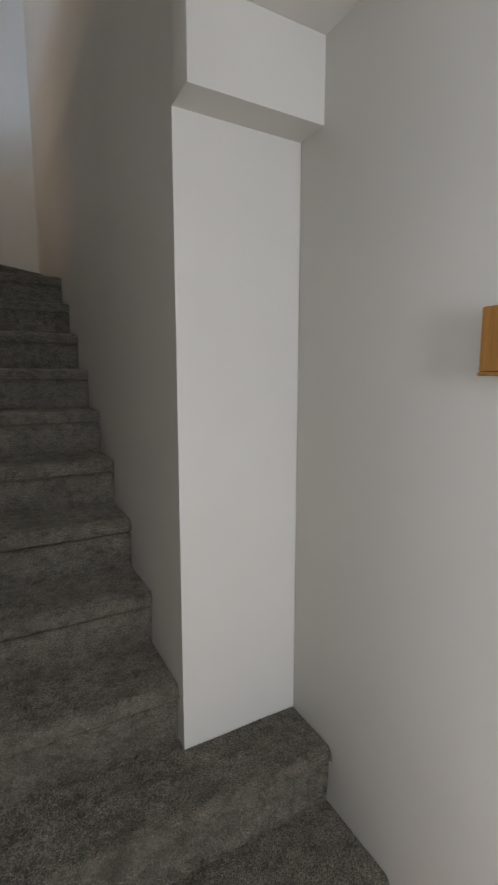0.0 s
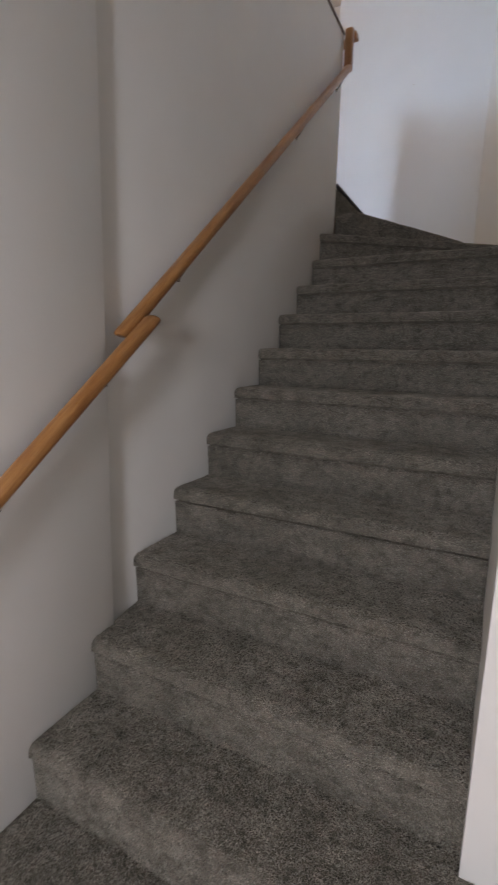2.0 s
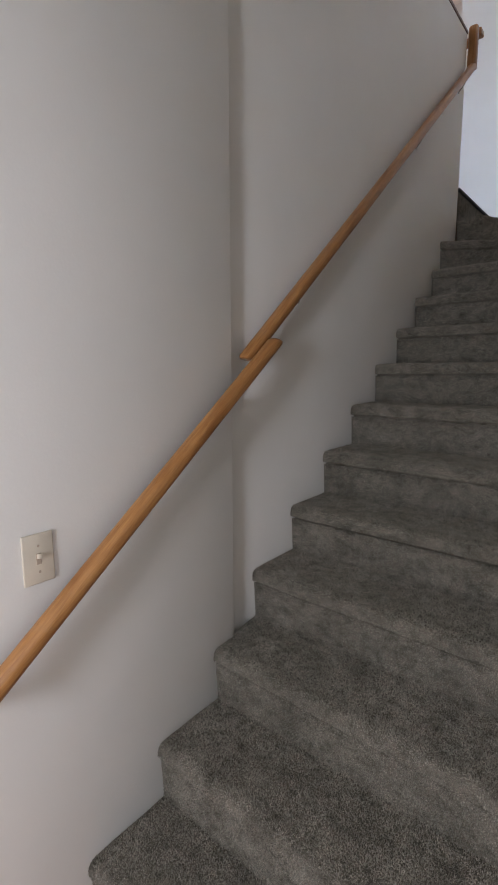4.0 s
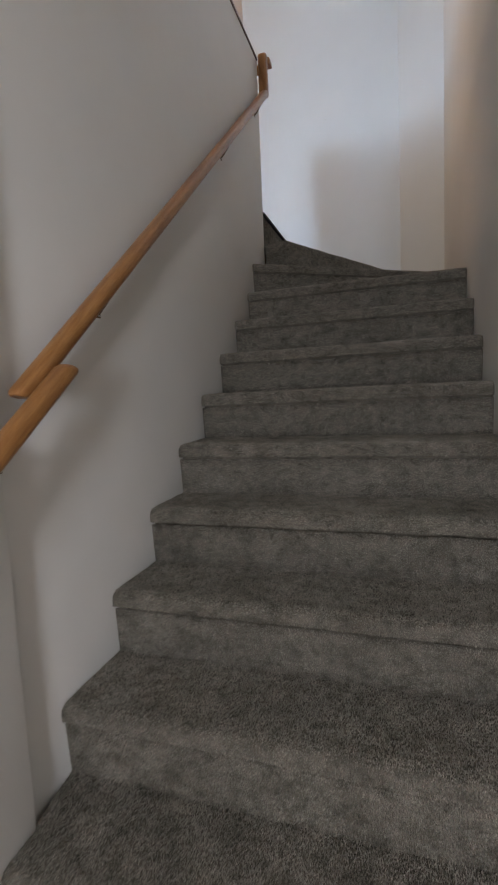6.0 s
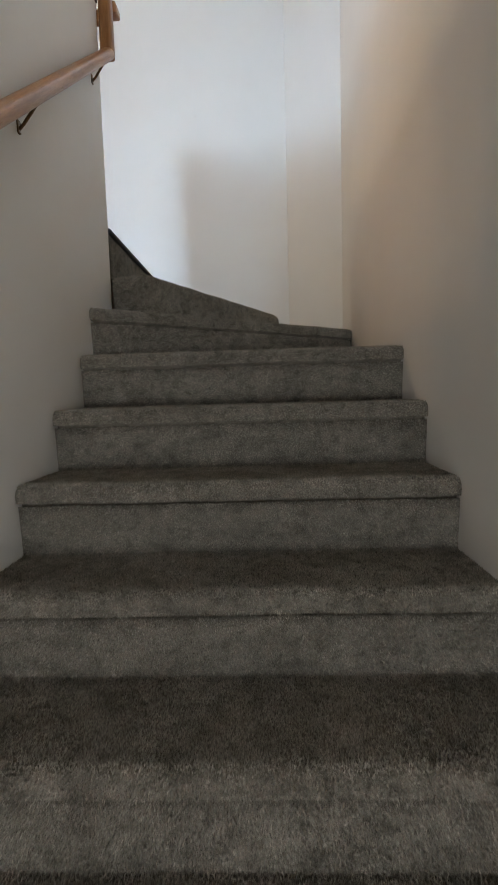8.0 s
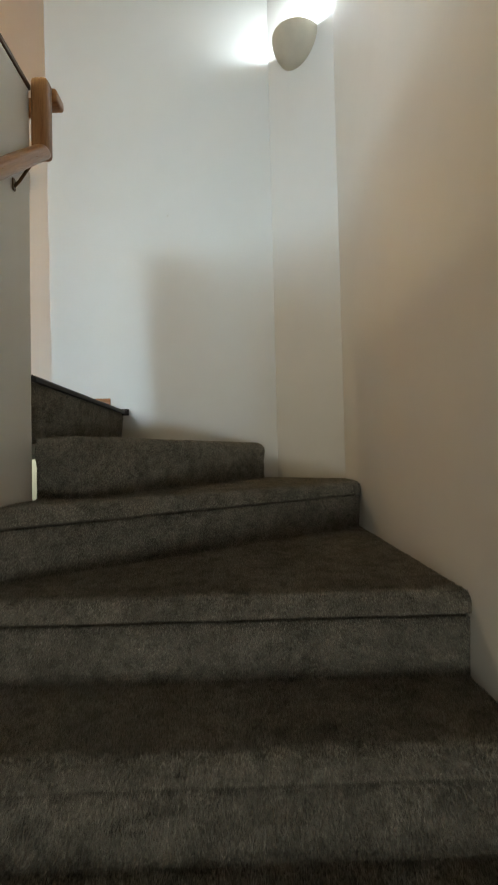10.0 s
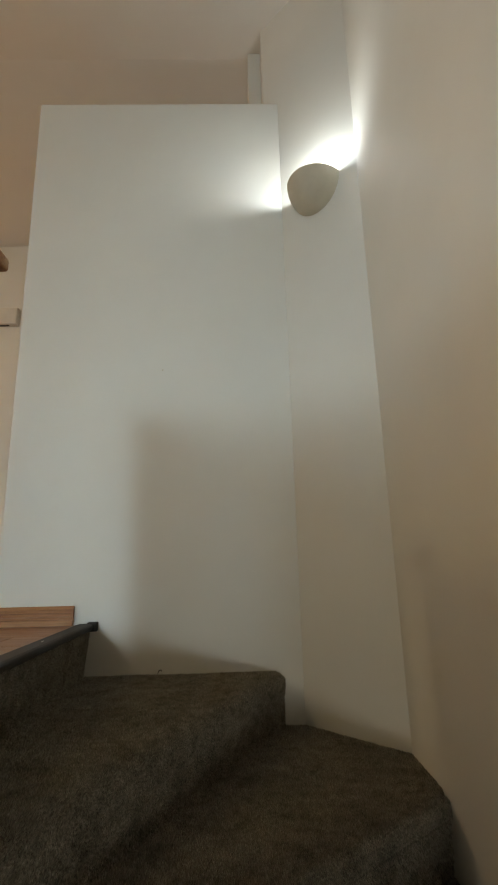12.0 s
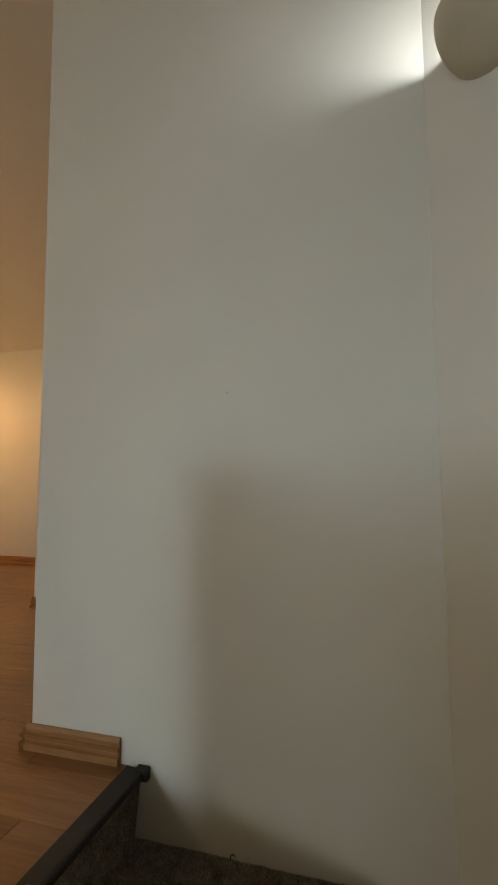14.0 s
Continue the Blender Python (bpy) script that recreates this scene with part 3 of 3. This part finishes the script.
top = thing("handrail", "varnished oak handrail with an upright turn at the stair head", "handrail", group="handrails")
a, b = Vector((-0.595, 1.535, 1.122)), Vector((-0.610, 3.702, 2.918))
rail_run(top, "rail", a, b, cut=-0.75)
for y in (1.91, 2.98, 3.60):
    k = (y - a.y) / (b.y - a.y)
    bracket(top, XL, a.x + (b.x - a.x) * k, y, a.z + (b.z - a.z) * k, 0.8465)
xb = -0.621
bm = bmesh.new()
solid(bm, (xb - 0.027, 3.690, 2.903), (xb + 0.026, 3.740, 3.146), 0.014, 3)
part("upright", bm, M_OAK_V, top, "upright oak piece with rounded top", True)
bm = bmesh.new()
solid(bm, (xb - 0.014, 3.733, 3.102), (xb + 0.036, 3.806, 3.144), 0.010, 3)
for v in bm.verts:
    v.co.z += max(0.0, v.co.y - 3.745) / 0.061 * 0.55 * max(0.0, 3.128 - v.co.z) * 0.6
part("level_piece", bm, M_OAK, top, "short level oak piece", True)
bm = bmesh.new()
solid(bm, (-0.700, 3.707, 3.044), (xb - 0.02, 3.737, 3.090), 0.004, 2)
part("stub", bm, M_OAK, top, "oak stub joining the wall end", True)

# ---------------------------------------------------------------- wall fittings


def wall_plate(name, label, category, m, mat, w=0.071, h=0.116, toggle=True, group=""):
    """A cover plate. Its own x runs along the wall and z up; y points out of it."""
    ob = thing(name, label, category, m, group=group)
    bm = bmesh.new()
    solid(bm, (-w / 2, 0, -h / 2), (w / 2, 0.006, h / 2), 0.003, 3)
    part("plate", bm, mat, ob, "", True)
    if toggle:
        bm = bmesh.new()
        solid(bm, (-0.006, 0.005, -0.013), (0.006, 0.0075, 0.013), 0.001, 1)
        part("slot", bm, M_GREYBEIGE, ob)
        bm = bmesh.new()
        solid(bm, (-0.0045, 0.004, -0.002), (0.0045, 0.019, 0.009), 0.002, 2, Matrix.Rotation(radians(18), 4, "X"))
        part("toggle", bm, mat, ob, "", True)
    else:
        for s in (-1, 1):
            bm = bmesh.new()
            solid(bm, (-0.016, 0.005, s * 0.02 - 0.013), (0.016, 0.0085, s * 0.02 + 0.013), 0.003, 2)
            so = part("socket", bm, mat, ob, "", True)
            for u in (-0.006, 0.006):
                bm = bmesh.new()
                solid(bm, (u - 0.001, 0.008, s * 0.02 - 0.004), (u + 0.001, 0.0088, s * 0.02 + 0.005))
                part("slot", bm, M_SCREEN, so)
    for s in (-1, 1):
        bm = bmesh.new()
        rod(bm, (0, 0.0055, s * 0.030 if toggle else s * 0.0005), (0, 0.0072, s * 0.030 if toggle else s * 0.0005), 0.003, 10)
        part("screw", bm, M_GREYBEIGE, ob)
        if not toggle:
            break
    return ob


wall_plate("light_switch", "beige toggle light switch above the lower handrail", "light switch", pose(XL2, 0.851, 0.676, 0, 0, -90), M_BEIGE)
wall_plate("light_switch", "grey-beige light switch on the upper room wall", "light switch", pose(-2.148, Y_FAR, 3.362, 0, 0, 180), M_GREYBEIGE)
wall_plate("power_outlet", "grey-beige power outlet low on the upper room wall", "outlet", pose(-1.808, Y_FAR, 2.580, 0, 0, 180), M_GREYBEIGE, toggle=False)

thermostat = thing("thermostat", "small white digital thermostat with a dark display", "thermostat", pose(-1.990, Y_FAR, 3.738, 0, 0, 180))
bm = bmesh.new()
solid(bm, (-0.064, 0, -0.044), (0.064, 0.026, 0.044), 0.006, 3)
part("case", bm, M_PLASTIC, thermostat, "", True)
bm = bmesh.new()
solid(bm, (-0.002, 0.025, -0.012), (0.052, 0.0275, 0.034), 0.002, 1)
part("display", bm, M_SCREEN, thermostat, "dark display")
for i in range(3):
    bm = bmesh.new()
    solid(bm, (0.008 + i * 0.016, 0.025, -0.032), (0.018 + i * 0.016, 0.029, -0.024), 0.001, 1)
    part("button", bm, M_GREYBEIGE, thermostat)
bm = bmesh.new()
solid(bm, (-0.05, 0.025, -0.03), (-0.018, 0.029, 0.03), 0.002, 1)
part("flap", bm, M_PLASTIC, thermostat)

chime = thing("door_chime", "white plastic door chime box with a slot underneath", "door chime", pose(-1.872, Y_FAR, 4.33, 0, 0, 180))
bm = bmesh.new()
solid(bm, (-0.105, 0, -0.07), (0.105, 0.055, 0.07), 0.008, 3)
part("cover", bm, M_PLASTIC, chime, "", True)
bm = bmesh.new()
solid(bm, (-0.04, 0.015, -0.073), (0.05, 0.038, -0.069))
part("grille", bm, M_SCREEN, chime, "dark slot")

box = thing("wooden_box", "shallow varnished wooden box hung on the lower wall", "wooden box", pose(XR2, 0.640, 1.143, 0, 0, 90))
bm = bmesh.new()
solid(bm, (-0.105, 0, -0.052), (0.105, 0.036, 0.062), 0.003, 2)
part("case", bm, M_CHIME, box)
bm = bmesh.new()
solid(bm, (-0.105, 0, -0.060), (0.106, 0.039, -0.0525), 0.003, 2)
part("ledge", bm, M_CHIME, box, "projecting bottom edge")

# the uplight on the slanted wall: own x along the wall, y out of it
sconce = thing("wall_sconce", "plain beige plaster bowl uplight glowing upwards", "wall lamp", pose(0.304, 4.664, 4.13, 0, 0, 135))
bm = bmesh.new()
A, B, C, T = 0.127, 0.139, 0.142, 0.006
nu, nv = 28, 14
for k, (s, shift) in enumerate(((1.0, 0.0), (1.0 - T / B, 0.002))):
    grid = []
    for j in range(nv + 1):
        ph = radians(90 * j / nv)
        row = []
        for i in range(nu + 1):
            th = math.pi * i / nu
            row.append(bm.verts.new((A * s * math.cos(ph) * math.cos(th), B * s * math.cos(ph) * math.sin(th), -C * s * math.sin(ph) ** 1.0)))
        grid.append(row)
    for j in range(nv):
        for i in range(nu):
            bm.faces.new((grid[j][i], grid[j][i + 1], grid[j + 1][i + 1], grid[j + 1][i]))
    if k:
        for i in range(nu):
            bm.faces.new((first[i], first[i + 1], grid[0][i + 1], grid[0][i]))
    first = grid[0]
bmesh.ops.remove_doubles(bm, verts=bm.verts, dist=1e-5)
part("bowl", bm, M_PLASTER, sconce, "", True)
bm = bmesh.new()
solid(bm, (-0.065, 0, -0.085), (0.065, 0.008, -0.015), 0.003, 2)
part("back_plate", bm, M_PLASTIC, sconce)
bm = bmesh.new()
rod(bm, (-0.075, 0.055, -0.012), (-0.030, 0.055, -0.012), 0.021, 16)
part("lamp_holder", bm, M_PLASTIC, sconce)

# ceiling lamps of the upper rooms


def ceiling_lamp(label, x, y, z):
    """A hanging globe lamp; its bulb shines just below the glass."""
    ob = thing("pendant_lamp", label, "pendant lamp", pose(x, y, z), group="pendant lamps")
    bm = bmesh.new()
    rod(bm, (0, 0, 0.10), (0, 0, slope(y) - z - 0.02), 0.005, 8)
    part("stem", bm, M_BRONZE, ob)
    bm = bmesh.new()
    rod(bm, (0, 0, slope(y) - z - 0.03), (0, 0, slope(y) - z), 0.06, 24)
    part("canopy", bm, M_BRONZE, ob)
    bm = bmesh.new()
    bmesh.ops.create_cone(bm, cap_ends=False, segments=32, radius1=0.13, radius2=0.03, depth=0.12, matrix=Matrix.Translation((0, 0, 0.06)))
    part("shade", bm, M_LAMP, ob, "frosted glass shade", True)


ceiling_lamp("hanging frosted glass lamp in the upper room", -2.9, 2.7, 4.59)
ceiling_lamp("hanging frosted glass lamp above the plank floor", -3.4, 5.35, 4.34)
ceiling_lamp("hanging frosted glass lamp in the further room", -4.35, 6.85, 4.04)

# a wisp of loose carpet thread at the back of the top winder
thread = thing("carpet_thread", "tiny loose dark carpet thread at the wall", "thread", pose(-0.395, Y_PANEL - 0.006, 11 * R + 0.004))
bm = bmesh.new()
pts = [(0, 0, 0), (0.004, -0.002, 0.012), (0.010, -0.003, 0.016), (0.016, -0.002, 0.011)]
for p, q in zip(pts, pts[1:]):
    rod(bm, p, q, 0.0016, 6)
part("strand", bm, M_NOSE, thread)

# a filled nail hole in the partial-height wall
dab = thing("nail_hole", "small grey filled nail hole in the painted wall", "nail hole", pose(-0.405, Y_PANEL, 3.292, 0, 0, 180))
bm = bmesh.new()
bmesh.ops.create_uvsphere(bm, u_segments=12, v_segments=6, radius=0.0042, matrix=Matrix.Diagonal((1.0, 0.22, 0.8, 1.0)))
part("filler", bm, M_BEIGE, dab, "", True)

# ---------------------------------------------------------------- planks of the upper floor
PW, PL = 0.192, 1.22
pm = {}
for j in range(22):
    y = 3.58 + j * PW
    off = [0.0, 0.47, 0.81, 0.22, 0.63][j % 5]
    x = -3.9 + off - PL
    while x < -0.02:
        x0, x1 = max(x, -3.9), min(x + PL, -0.694 if y < Y_PANEL + 0.1 else -0.02)
        x += PL
        if x1 - x0 < 0.05:
            continue
        key = round(x1 - x0, 3)
        if key not in pm:
            bm = bmesh.new()
            solid(bm, (0, 0, -0.010), (key - 0.0012, PW - 0.0012, 0), 0.0014, 1)
            pm[key] = finish(bm, M_PLANK, "plank")
        ob = new("plank", pm[key])
        ob.parent = floor_up
        ob.location = (x0, y, Z_UP)
